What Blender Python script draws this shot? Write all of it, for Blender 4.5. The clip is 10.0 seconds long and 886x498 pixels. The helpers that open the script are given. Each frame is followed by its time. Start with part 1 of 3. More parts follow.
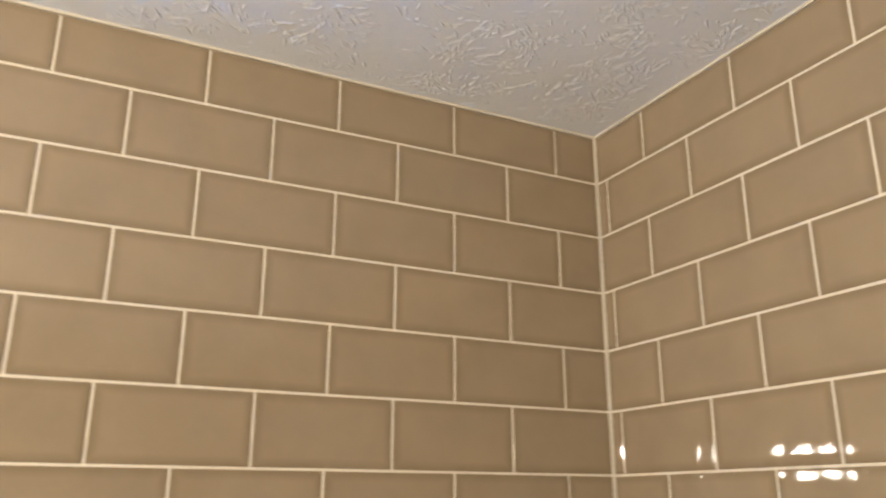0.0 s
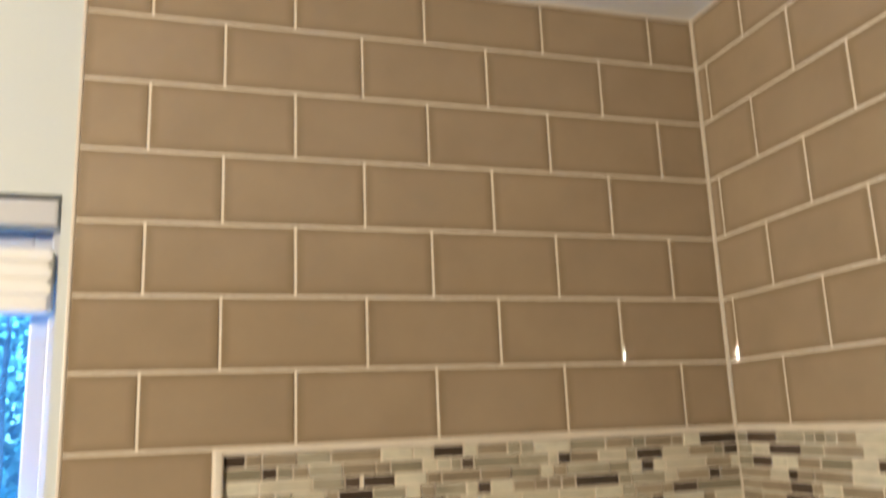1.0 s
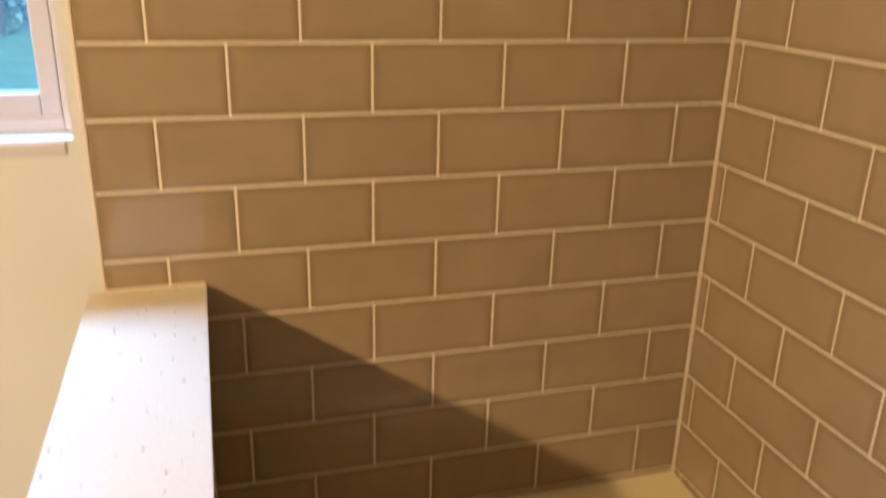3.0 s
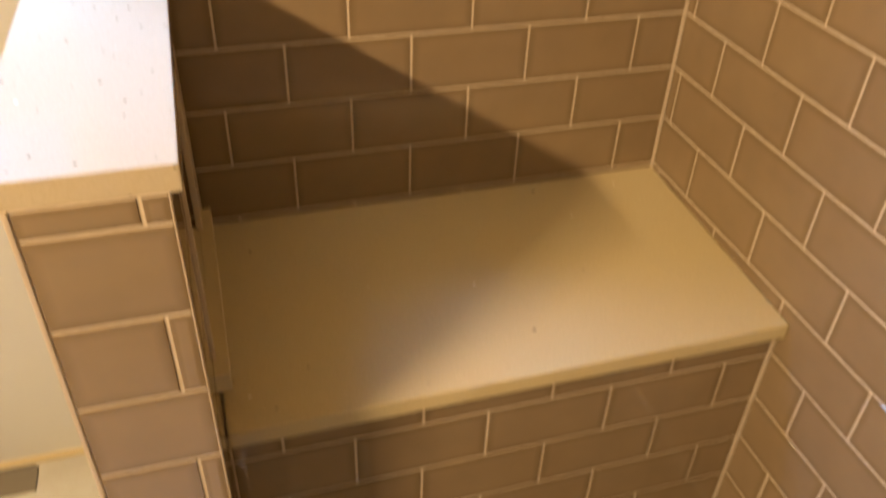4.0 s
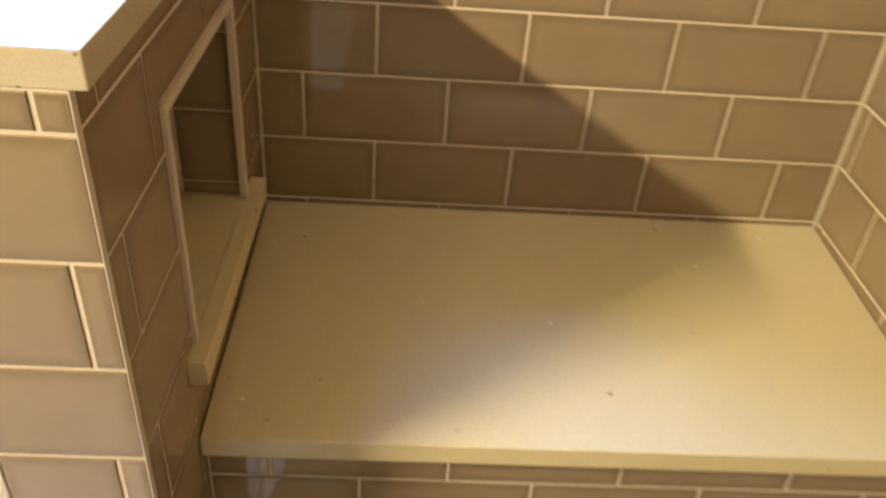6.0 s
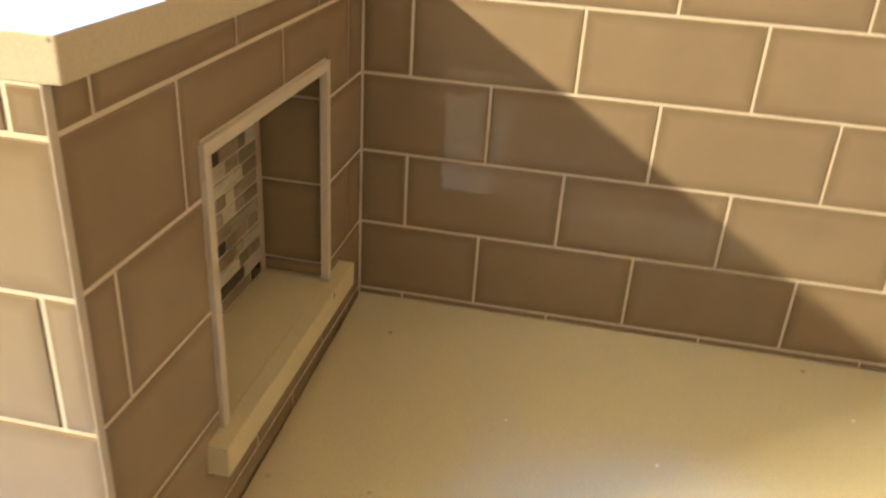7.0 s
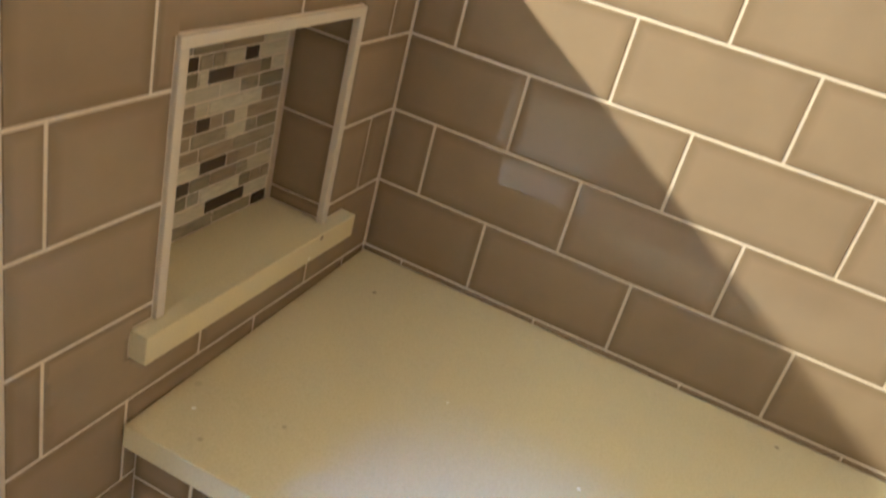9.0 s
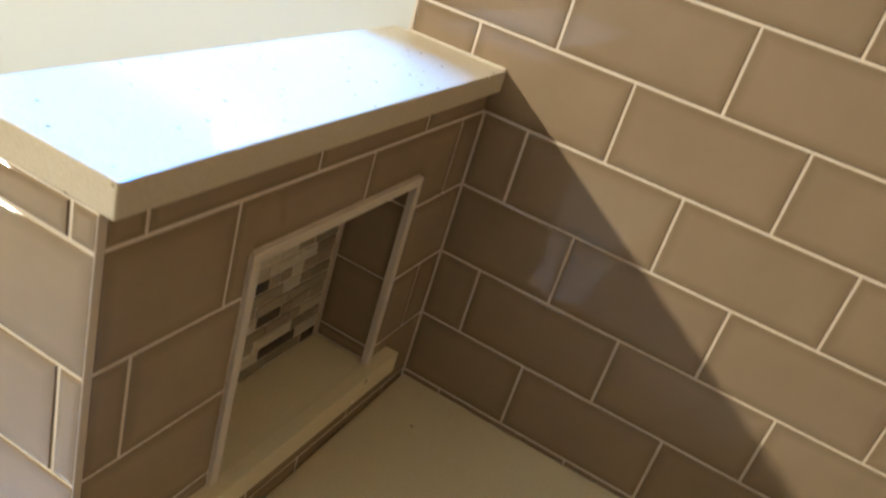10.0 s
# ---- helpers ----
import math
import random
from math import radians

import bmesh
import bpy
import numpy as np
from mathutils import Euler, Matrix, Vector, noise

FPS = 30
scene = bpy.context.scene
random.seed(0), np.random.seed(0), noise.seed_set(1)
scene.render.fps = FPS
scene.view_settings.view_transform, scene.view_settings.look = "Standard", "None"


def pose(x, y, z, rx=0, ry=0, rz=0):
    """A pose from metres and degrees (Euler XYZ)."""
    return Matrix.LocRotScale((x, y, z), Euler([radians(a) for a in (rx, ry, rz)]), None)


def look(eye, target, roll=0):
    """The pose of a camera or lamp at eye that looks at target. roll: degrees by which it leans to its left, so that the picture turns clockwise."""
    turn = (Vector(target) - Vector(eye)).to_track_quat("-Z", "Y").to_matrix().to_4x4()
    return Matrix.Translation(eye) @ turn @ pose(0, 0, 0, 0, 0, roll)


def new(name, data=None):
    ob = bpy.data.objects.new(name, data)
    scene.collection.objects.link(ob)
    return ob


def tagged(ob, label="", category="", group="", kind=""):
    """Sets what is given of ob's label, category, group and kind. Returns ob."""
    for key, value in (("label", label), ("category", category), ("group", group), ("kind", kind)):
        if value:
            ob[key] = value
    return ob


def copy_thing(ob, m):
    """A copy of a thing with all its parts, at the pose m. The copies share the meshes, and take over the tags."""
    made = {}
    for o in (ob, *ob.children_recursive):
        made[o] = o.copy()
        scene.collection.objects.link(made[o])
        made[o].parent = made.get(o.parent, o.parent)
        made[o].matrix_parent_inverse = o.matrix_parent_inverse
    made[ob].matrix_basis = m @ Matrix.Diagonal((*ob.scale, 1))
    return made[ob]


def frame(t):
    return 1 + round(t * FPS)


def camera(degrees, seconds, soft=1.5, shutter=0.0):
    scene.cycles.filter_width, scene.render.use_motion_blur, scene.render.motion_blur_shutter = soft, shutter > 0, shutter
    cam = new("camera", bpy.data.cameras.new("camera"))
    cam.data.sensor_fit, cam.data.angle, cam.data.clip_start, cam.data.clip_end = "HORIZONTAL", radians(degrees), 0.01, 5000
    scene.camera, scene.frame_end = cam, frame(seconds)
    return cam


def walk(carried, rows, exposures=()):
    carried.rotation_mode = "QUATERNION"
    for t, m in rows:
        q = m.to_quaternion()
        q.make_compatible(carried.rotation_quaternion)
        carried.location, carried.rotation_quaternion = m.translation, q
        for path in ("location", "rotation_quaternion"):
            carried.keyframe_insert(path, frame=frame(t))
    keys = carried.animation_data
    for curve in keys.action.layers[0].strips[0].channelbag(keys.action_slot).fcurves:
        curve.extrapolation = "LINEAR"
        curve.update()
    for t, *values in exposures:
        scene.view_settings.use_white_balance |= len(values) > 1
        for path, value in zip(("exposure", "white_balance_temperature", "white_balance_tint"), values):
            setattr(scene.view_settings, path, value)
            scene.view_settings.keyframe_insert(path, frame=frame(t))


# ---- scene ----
cam = camera(57.16, 10.0, soft=2.2, shutter=0.5)
# seconds, eye x, y, z, yaw, pitch, roll
PATH = [
    (0, -0.8605, -1.1027, 1.8026, -26.503, 17.314, -0.111),
    (0.5, -0.8427, -1.1364, 1.8125, -19.235, 16.890, 1.811),
    (1, -0.8259, -1.1398, 1.7654, -16.567, 12.071, 2.208),
    (1.2, -0.8203, -1.1328, 1.7145, -16.306, 8.524, 1.782),
    (1.3, -0.8182, -1.1268, 1.6865, -16.211, 6.381, 1.495),
    (1.4, -0.8168, -1.1215, 1.6598, -15.936, 4.616, 1.198),
    (1.5, -0.8163, -1.1188, 1.6371, -15.496, 3.083, 0.907),
    (1.6, -0.8182, -1.1182, 1.6199, -14.896, 1.272, 0.647),
    (1.7, -0.8228, -1.1178, 1.6070, -14.565, -0.526, 0.418),
    (1.8, -0.8284, -1.1176, 1.5965, -14.665, -1.932, 0.206),
    (1.9, -0.8334, -1.1175, 1.5866, -14.877, -3.537, 0.011),
    (2, -0.8360, -1.1175, 1.5752, -15.186, -4.959, -0.181),
    (2.5, -0.8375, -1.1434, 1.4985, -15.951, -12.023, -0.985),
    (2.7, -0.8325, -1.1564, 1.4776, -15.882, -15.191, -1.136),
    (3.8, -0.8214, -1.1943, 1.3374, -16.544, -33.101, -1.974),
    (4, -0.8123, -1.2015, 1.3217, -16.398, -36.984, -1.914),
    (4.5, -0.7958, -1.2049, 1.2727, -16.768, -44.933, -1.483),
    (5, -0.7534, -1.2100, 1.2611, -15.051, -43.803, -0.917),
    (5.5, -0.7077, -1.1620, 1.2347, -9.506, -38.924, -2.349),
    (5.7, -0.6791, -1.1246, 1.2068, -6.063, -37.107, -3.379),
    (6.8, -0.6049, -0.9573, 1.0826, 9.657, -28.535, -2.752),
    (7, -0.5747, -0.9685, 1.0685, 11.461, -26.256, -3.341),
    (7.5, -0.5198, -0.9677, 1.0356, 15.074, -22.118, -6.767),
    (8, -0.4797, -0.9416, 1.0235, 19.106, -25.057, -10.175),
    (8.5, -0.4598, -0.9456, 1.0076, 22.212, -27.412, -12.735),
    (9, -0.4427, -0.9382, 1.0485, 24.755, -27.679, -13.605),
    (9.5, -0.4868, -0.9213, 1.1319, 26.563, -27.299, -14.483),
    (10, -0.5168, -0.9260, 1.2063, 28.169, -27.594, -15.688),
]
LIGHTNESS = [(0.0, 2.86, 4430, 7), (1.0, 2.64, 4600, 8), (1.5, 2.66, 4900, 8), (2.5, 2.63, 5780, 14), (4.0, 2.68, 6700, 17), (4.6, 3.03, 6650, 10), (5.0, 3.13, 6400, 2),
             (5.7, 3.16, 5550, 4), (7.0, 3.85, 4800, 3), (7.5, 3.73, 4720, 2), (8.0, 3.9, 4480, 4), (8.5, 3.97, 4320, 5), (9.0, 4.02, 4220, 3), (9.5, 3.96, 4200, 3), (9.8, 3.67, 4200, 3), (10.0, 3.0, 4400, 5)]
walk(cam, [(t, pose(x, y, z, 90 + pitch, roll, yaw)) for t, x, y, z, yaw, pitch, roll in PATH], LIGHTNESS)

# ---- light ----
world = bpy.data.worlds.new("sky")
scene.world = world
world.use_nodes = True
wn = world.node_tree.nodes
sky = wn.new("ShaderNodeTexSky")
sky.sky_type, sky.sun_disc = "NISHITA", False
sky.sun_elevation, sky.sun_rotation = radians(48), radians(200)
world.node_tree.links.new(sky.outputs[0], wn["Background"].inputs[0])
wn["Background"].inputs[1].default_value = 0.15


def lamp(name, kind, energy, color, matrix, **settings):
    data = bpy.data.lights.new(name, kind)
    data.energy, data.color = energy, color
    for key, value in settings.items():
        if key == "radius":
            data.shadow_soft_size = value
        elif key == "cone":
            data.spot_size, data.spot_blend = value, 0.45
        elif key == "angle":
            data.angle = value
        elif key == "size":
            data.shape, (data.size, data.size_y) = "RECTANGLE", value
    ob = new(name, data)
    ob.matrix_world = matrix
    return ob


lamp("sun", "SUN", 2.8, (1.0, 0.95, 0.88), look((-6, -14, 18), (-3, 12, 0)), angle=radians(3.0))
lamp("window_daylight", "AREA", 66.0, (0.26, 0.49, 1.0), look((-1.95, 0.78, 2.95), (-0.90, -0.30, 0.75)), size=(1.2, 1.0))
WARM = (1.0, 0.69, 0.36)
BULBS = [(-2.46, -1.44 - 0.135 * i, 2.035) for i in range(4)]
for b in BULBS:
    lamp("vanity_bulb_light", "SPOT", 11.8, WARM, look(b, (b[0] + 0.75, b[1] + 0.35, b[2] - 0.55)), radius=0.035, cone=radians(150))

# ---- materials ----
class Nodes:
    """A small builder for one node material."""

    def __init__(self, name):
        self.mat = bpy.data.materials.new(name)
        self.mat.use_nodes = True
        self.tree = self.mat.node_tree
        self.bsdf = self.tree.nodes["Principled BSDF"]

    def add(self, kind, settings=(), **inputs):
        node = self.tree.nodes.new("ShaderNode" + kind)
        for key, value in dict(settings).items():
            setattr(node, key, value)
        for key, value in inputs.items():
            self.put(node, key.replace("_", " "), value)
        return node

    def put(self, node, key, value):
        slot = node.inputs[int(key[1:])] if key[0] == "i" and key[1:].isdigit() else node.inputs[key]
        if isinstance(value, bpy.types.NodeSocket):
            self.tree.links.new(value, slot)
        else:
            slot.default_value = value

    def coords(self, scale=(1, 1, 1), rotation=(0, 0, 0), seed=None):
        """World-sized coordinates, shifted for every object by its random number."""
        vec = self.add("TexCoord").outputs["Object"]
        if seed:
            rnd = self.add("ObjectInfo").outputs["Random"]
            far = self.add("Math", {"operation": "MULTIPLY"}, i0=rnd, i1=seed).outputs[0]
            vec = self.add("VectorMath", {"operation": "ADD"}, i0=vec, i1=far).outputs[0]
        return self.add("Mapping", (), Vector=vec, Scale=scale, Rotation=rotation).outputs[0]

    def world(self):
        return self.add("NewGeometry").outputs["Position"]

    def noise(self, vec, scale, detail=4.0, rough=0.55):
        return self.add("TexNoise", (), Vector=vec, Scale=scale, Detail=detail, Roughness=rough).outputs[0]

    def ramp(self, fac, *stops):
        node = self.add("ValToRGB", (), Fac=fac)
        el = node.color_ramp.elements
        while len(el) < len(stops):
            el.new(0.5)
        for e, (p, c) in zip(el, stops):
            e.position, e.color = p, (*c, 1)
        return node.outputs[0]

    def span(self, fac, a, b):
        return self.add("MapRange", (), Value=fac, To_Min=a, To_Max=b).outputs[0]

    def mix(self, fac, a, b, how="MIX"):
        node = self.add("MixRGB", {"blend_type": how}, Fac=fac)
        for key, v in (("Color1", a), ("Color2", b)):
            self.put(node, key, v if isinstance(v, bpy.types.NodeSocket) else (*v, 1))
        return node.outputs[0]

    def bump(self, height, strength, distance):
        self.put(self.bsdf, "Normal", self.add("Bump", (), Height=height, Strength=strength, Distance=distance).outputs[0])

    def done(self, **inputs):
        for key, value in inputs.items():
            value = (*value, 1) if isinstance(value, tuple) and len(value) == 3 else value
            self.put(self.bsdf, key.replace("_", " "), value)
        return self.mat


def glazed(name, base, rough, vary=0.17):
    """Glazed ceramic with a slow tone change over each piece and faint waves in the glaze."""
    n = Nodes(name)
    v = n.coords(seed=37.0)
    tone = n.noise(v, 13.0, 4.0)
    fine = n.noise(v, 160.0, 2.0)
    col = n.mix(n.span(tone, 0.0, 1.0), tuple(c * (1 - vary) for c in base), tuple(min(1, c * (1 + vary)) for c in base))
    rnd = n.add("ObjectInfo").outputs["Random"]
    col = n.mix(n.span(rnd, 0.0, 0.14), col, tuple(c * 0.72 for c in base))
    # the glaze colour turns darker and browner towards the rim of each tile
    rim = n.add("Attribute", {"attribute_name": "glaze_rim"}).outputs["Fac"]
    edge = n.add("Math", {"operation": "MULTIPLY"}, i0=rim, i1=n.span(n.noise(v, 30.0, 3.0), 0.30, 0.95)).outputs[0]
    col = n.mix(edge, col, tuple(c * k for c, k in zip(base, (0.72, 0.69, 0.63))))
    n.bump(n.noise(v, 22.0, 2.0), 0.05, 0.002)
    return n.done(Base_Color=col, Roughness=n.span(fine, rough * 0.8, rough * 1.3), Specular_IOR_Level=0.5)


def quartz(name, rough, low, mid, high, pits=0.97, size=38.0):
    """Cream engineered stone with fine grain, pits and a few bright chips."""
    n = Nodes(name)
    v = n.world()
    col = n.ramp(n.noise(v, 420.0, 3.0), (0.30, low), (0.52, mid), (0.75, high))
    cloud = n.noise(v, 7.0, 4.0)
    col = n.mix(n.span(cloud, 0.0, 0.22), col, (0.49, 0.41, 0.265))
    vor = n.add("TexVoronoi", (), Vector=v, Scale=size)
    fleck = n.ramp(vor.outputs["Distance"], (0.10, (1, 1, 1)), (0.19, (0, 0, 0)))
    pick = n.ramp(n.add("SeparateColor", (), Color=vor.outputs["Color"]).outputs[0], (pits, (0, 0, 0)), (pits + 0.02, (1, 1, 1)))
    dark = n.mix(1.0, fleck, pick, "MULTIPLY")
    col = n.mix(dark, col, (0.20, 0.14, 0.08))
    vor2 = n.add("TexVoronoi", (), Vector=v, Scale=16.0)
    chip = n.ramp(vor2.outputs["Distance"], (0.030, (1, 1, 1)), (0.044, (0, 0, 0)))
    col = n.mix(chip, col, (0.90, 0.88, 0.80))
    n.bump(n.noise(v, 500.0, 2.0), 0.05, 0.001)
    return n.done(Base_Color=col, Roughness=n.span(cloud, rough * 0.8, rough * 1.25), Specular_IOR_Level=0.5)


def grout_mat(name, base):
    n = Nodes(name)
    v = n.world()
    col = n.mix(n.noise(v, 60.0, 4.0), tuple(c * 0.86 for c in base), base)
    n.bump(n.noise(v, 600.0, 3.0), 0.35, 0.002)
    return n.done(Base_Color=col, Roughness=0.85)


def paint(name, base, rough=0.6, relief=0.06):
    n = Nodes(name)
    v = n.world()
    col = n.mix(n.noise(v, 3.0, 5.0), tuple(c * 0.95 for c in base), base)
    n.bump(n.noise(v, 240.0, 4.0), relief, 0.003)
    return n.done(Base_Color=col, Roughness=rough)


def stomped(name):
    """White ceiling paint, slightly mottled, over trowelled plaster."""
    n = Nodes(name)
    v = n.world()
    n.bump(n.mix(0.4, n.noise(v, 26.0, 3.0), n.noise(v, 110.0, 3.0)), 0.35, 0.0016)
    return n.done(Base_Color=n.mix(n.noise(v, 4.0, 4.0), (0.79, 0.79, 0.805), (0.84, 0.84, 0.85)), Roughness=0.7)


def streaked(name):
    """Hexagon tile printed like petrified wood: its tone and the run of its bands differ from tile to tile."""
    n = Nodes(name)
    rnd = n.add("ObjectInfo").outputs["Random"]
    turn = n.add("Math", {"operation": "MULTIPLY"}, i0=rnd, i1=6.28).outputs[0]
    vec = n.add("TexCoord").outputs["Object"]
    rot = n.add("VectorRotate", {"rotation_type": "Z_AXIS"}, Vector=vec, Angle=turn).outputs[0]
    far = n.add("Math", {"operation": "MULTIPLY"}, i0=rnd, i1=57.0).outputs[0]
    off = n.add("VectorMath", {"operation": "ADD"}, i0=rot, i1=far).outputs[0]
    st = n.add("Mapping", (), Vector=off, Scale=(135.0, 14.0, 1.0)).outputs[0]
    band = n.noise(st, 1.0, 4.0, 0.6)
    light = n.ramp(band, (0.30, (0.208, 0.173, 0.101)), (0.55, (0.283, 0.251, 0.158)), (0.8, (0.358, 0.328, 0.220)))
    dark = n.ramp(band, (0.36, (0.060, 0.048, 0.026)), (0.50, (0.166, 0.132, 0.075)), (0.62, (0.316, 0.274, 0.172)))
    which = n.ramp(n.add("Math", {"operation": "FRACT"}, i0=n.add("Math", {"operation": "MULTIPLY"}, i0=rnd, i1=7.31).outputs[0]).outputs[0],
                   (0.22, (0.10, 0.10, 0.10)), (0.50, (1, 1, 1)))
    return n.done(Base_Color=n.mix(which, light, dark), Roughness=0.35)


def veined(name):
    """Cream floor tile with soft marbled veins."""
    n = Nodes(name)
    v = n.coords(seed=23.0)
    big = n.noise(v, 5.0, 6.0, 0.6)
    col = n.ramp(big, (0.25, (0.409, 0.396, 0.335)), (0.50, (0.483, 0.484, 0.423)), (0.75, (0.532, 0.546, 0.503)))
    vein = n.ramp(n.noise(v, 9.0, 8.0, 0.7), (0.485, (0, 0, 0)), (0.50, (0.35, 0.35, 0.35)), (0.515, (0, 0, 0)))
    return n.done(Base_Color=n.mix(vein, col, (0.426, 0.370, 0.296)), Roughness=0.3)


def chips(name, light, dark, rough):
    n = Nodes(name)
    rnd = n.add("ObjectInfo").outputs["Random"]
    v = n.coords(seed=41.0)
    col = n.mix(rnd, light, dark)
    long = n.add("Mapping", (), Vector=v, Scale=(0.35, 1.6, 1.0)).outputs[0]
    cloud = n.ramp(n.noise(long, 95.0, 5.0, 0.65), (0.42, (0, 0, 0)), (0.66, (1, 1, 1)))
    col = n.mix(n.mix(1.0, cloud, (0.55, 0.55, 0.55), "MULTIPLY"), col, tuple(c * 0.62 for c in dark))
    n.bump(n.noise(v, 90.0, 3.0), 0.2, 0.0015)
    return n.done(Base_Color=col, Roughness=rough)


def leafy(name, a, b):
    n = Nodes(name)
    isl = n.add("NewGeometry").outputs["Random Per Island"]
    return n.done(Base_Color=n.mix(isl, a, b), Roughness=0.5, Transmission_Weight=0.0)


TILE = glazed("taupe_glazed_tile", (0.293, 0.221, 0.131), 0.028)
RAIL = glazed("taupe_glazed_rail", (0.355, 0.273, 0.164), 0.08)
GROUT = grout_mat("cream_grout", (0.749, 0.656, 0.495))
QUARTZ = quartz("cream_quartz_honed", 0.34, (0.628, 0.544, 0.294), (0.678, 0.593, 0.334), (0.719, 0.632, 0.373))
QUARTZ_CAP = quartz("cream_quartz_polished", 0.10, (0.537, 0.470, 0.316), (0.576, 0.508, 0.351), (0.614, 0.547, 0.384), 0.80, 80.0)
TRIM = grout_mat("cream_stone_trim", (0.671, 0.595, 0.460))
TRIM.node_tree.nodes["Principled BSDF"].inputs["Roughness"].default_value = 0.4
EDGE = paint("cream_edge_profile", (0.595, 0.517, 0.403), 0.35, 0.02)
WHITE = paint("warm_white_paint", (0.545, 0.560, 0.520))
# unseen room walls: made-up dark colour that holds down bounced light
WALLS = paint("low_bounce_wall", (0.10, 0.08, 0.06))
CEIL = stomped("stomped_ceiling")
VINYL = paint("white_vinyl", (0.507, 0.498, 0.498), 0.35, 0.01)
BLIND = paint("white_shade_cloth", (0.75, 0.72, 0.66), 0.8, 0.2)
HEX = streaked("petrified_wood_tile")
HEX_GROUT = grout_mat("floor_grout", (0.781, 0.714, 0.571))
FLOOR = veined("cream_marbled_floor_tile")
# unseen floor stretch: colour chosen dark to cut fill light from below
PLAINFLOOR = paint("low_bounce_floor", (0.200, 0.162, 0.117), 0.5)
VENT = paint("grey_cast_metal", (0.17, 0.15, 0.11), 0.7, 0.5)
CAULK = paint("yellowed_caulk", (0.543, 0.452, 0.253), 0.6)
GLASSY = chips("dark_brown_glass_chip", (0.040, 0.027, 0.018), (0.096, 0.070, 0.046), 0.10)
STONE_A = chips("cream_marble_chip", (0.626, 0.583, 0.425), (0.478, 0.425, 0.291), 0.3)
STONE_B = chips("beige_stone_chip", (0.343, 0.282, 0.179), (0.228, 0.179, 0.106), 0.35)
STONE_C = chips("greige_glass_chip", (0.396, 0.358, 0.251), (0.228, 0.198, 0.125), 0.10)
DARKTAB = paint("dark_blue_plastic", (0.03, 0.04, 0.07), 0.5)
METAL = Nodes("brushed_nickel").done(Base_Color=(0.6, 0.57, 0.53), Metallic=1.0, Roughness=0.3)
BARK = paint("bark", (0.05, 0.04, 0.035), 0.9, 0.8)
LEAF = leafy("leaves", (0.17, 0.23, 0.18), (0.23, 0.29, 0.22))
WOODS = leafy("far_woods", (0.11, 0.16, 0.13), (0.15, 0.21, 0.16))


def lawn_mat():
    n = Nodes("lawn")
    v = n.world()
    col = n.ramp(n.noise(v, 2.2, 8.0, 0.8), (0.36, (0.03, 0.075, 0.035)), (0.55, (0.08, 0.14, 0.075)), (0.8, (0.17, 0.22, 0.14)))
    n.bump(n.noise(v, 30.0, 5.0), 0.6, 0.05)
    return n.done(Base_Color=col, Roughness=0.9)


LAWN = lawn_mat()
n = Nodes("window_glass")
n.tree.nodes.remove(n.bsdf)
clear = n.add("BsdfTransparent", (), Color=(0.60, 0.84, 1.0, 1))
gloss = n.add("BsdfGlossy", (), Roughness=0.02)
mixer = n.add("MixShader", (), Fac=0.06)
n.tree.links.new(clear.outputs[0], mixer.inputs[1])
n.tree.links.new(gloss.outputs[0], mixer.inputs[2])
# small translucent share added to the pane to put haze over the view
haze = n.add("BsdfTranslucent", (), Color=(0.8, 0.8, 0.8, 1))
hazed = n.add("MixShader", (), Fac=0.025)
n.tree.links.new(mixer.outputs[0], hazed.inputs[1])
n.tree.links.new(haze.outputs[0], hazed.inputs[2])
n.tree.links.new(hazed.outputs[0], n.tree.nodes["Material Output"].inputs[0])
GLASS = n.mat

# ---- mesh helpers ----


def mesh(name, verts, faces, material, smooth=False):
    me = bpy.data.meshes.new(name)
    me.from_pydata([tuple(v) for v in verts], [], faces)
    me.materials.append(material)
    if smooth:
        me.polygons.foreach_set("use_smooth", [True] * len(me.polygons))
    me.update()
    return me


def thing(name, label, category, kind="", group="", at=(0, 0, 0)):
    ob = new(name)
    ob.location = at
    return tagged(ob, label, category, group, kind)


def under(name, me, parent, label="", matrix=None):
    ob = new(name, me)
    ob.parent = parent
    if matrix is not None:
        ob.matrix_local = Matrix.Translation(parent.location).inverted() @ matrix if parent.parent is None else matrix
    else:
        ob.matrix_local = Matrix.Translation(-parent.location) if parent.parent is None else Matrix()
    return tagged(ob, label)


def box_bm(bm, lo, hi, bevel=0.0, segments=2):
    made = bmesh.ops.create_cube(bm, size=1.0)["verts"]
    for v in made:
        v.co = Vector([lo[i] + (v.co[i] + 0.5) * (hi[i] - lo[i]) for i in range(3)])
    if bevel:
        edges = {e for v in made for e in v.link_edges}
        bmesh.ops.bevel(bm, geom=list(edges), offset=bevel, segments=segments, affect="EDGES", profile=0.6)


def from_bm(name, bm, material, smooth=False):
    me = bpy.data.meshes.new(name)
    bmesh.ops.recalc_face_normals(bm, faces=bm.faces)
    bm.to_mesh(me)
    bm.free()
    me.materials.append(material)
    if smooth:
        me.polygons.foreach_set("use_smooth", [True] * len(me.polygons))
    return me


def box(name, lo, hi, material, bevel=0.0, segments=2):
    bm = bmesh.new()
    box_bm(bm, lo, hi, bevel, segments)
    return from_bm(name, bm, material)


def solid(name, lo, hi, material, label, category, kind="structure", bevel=0.0):
    return tagged(new(name, box(name, lo, hi, material, bevel)), label, category, kind=kind)


PIECES = {}


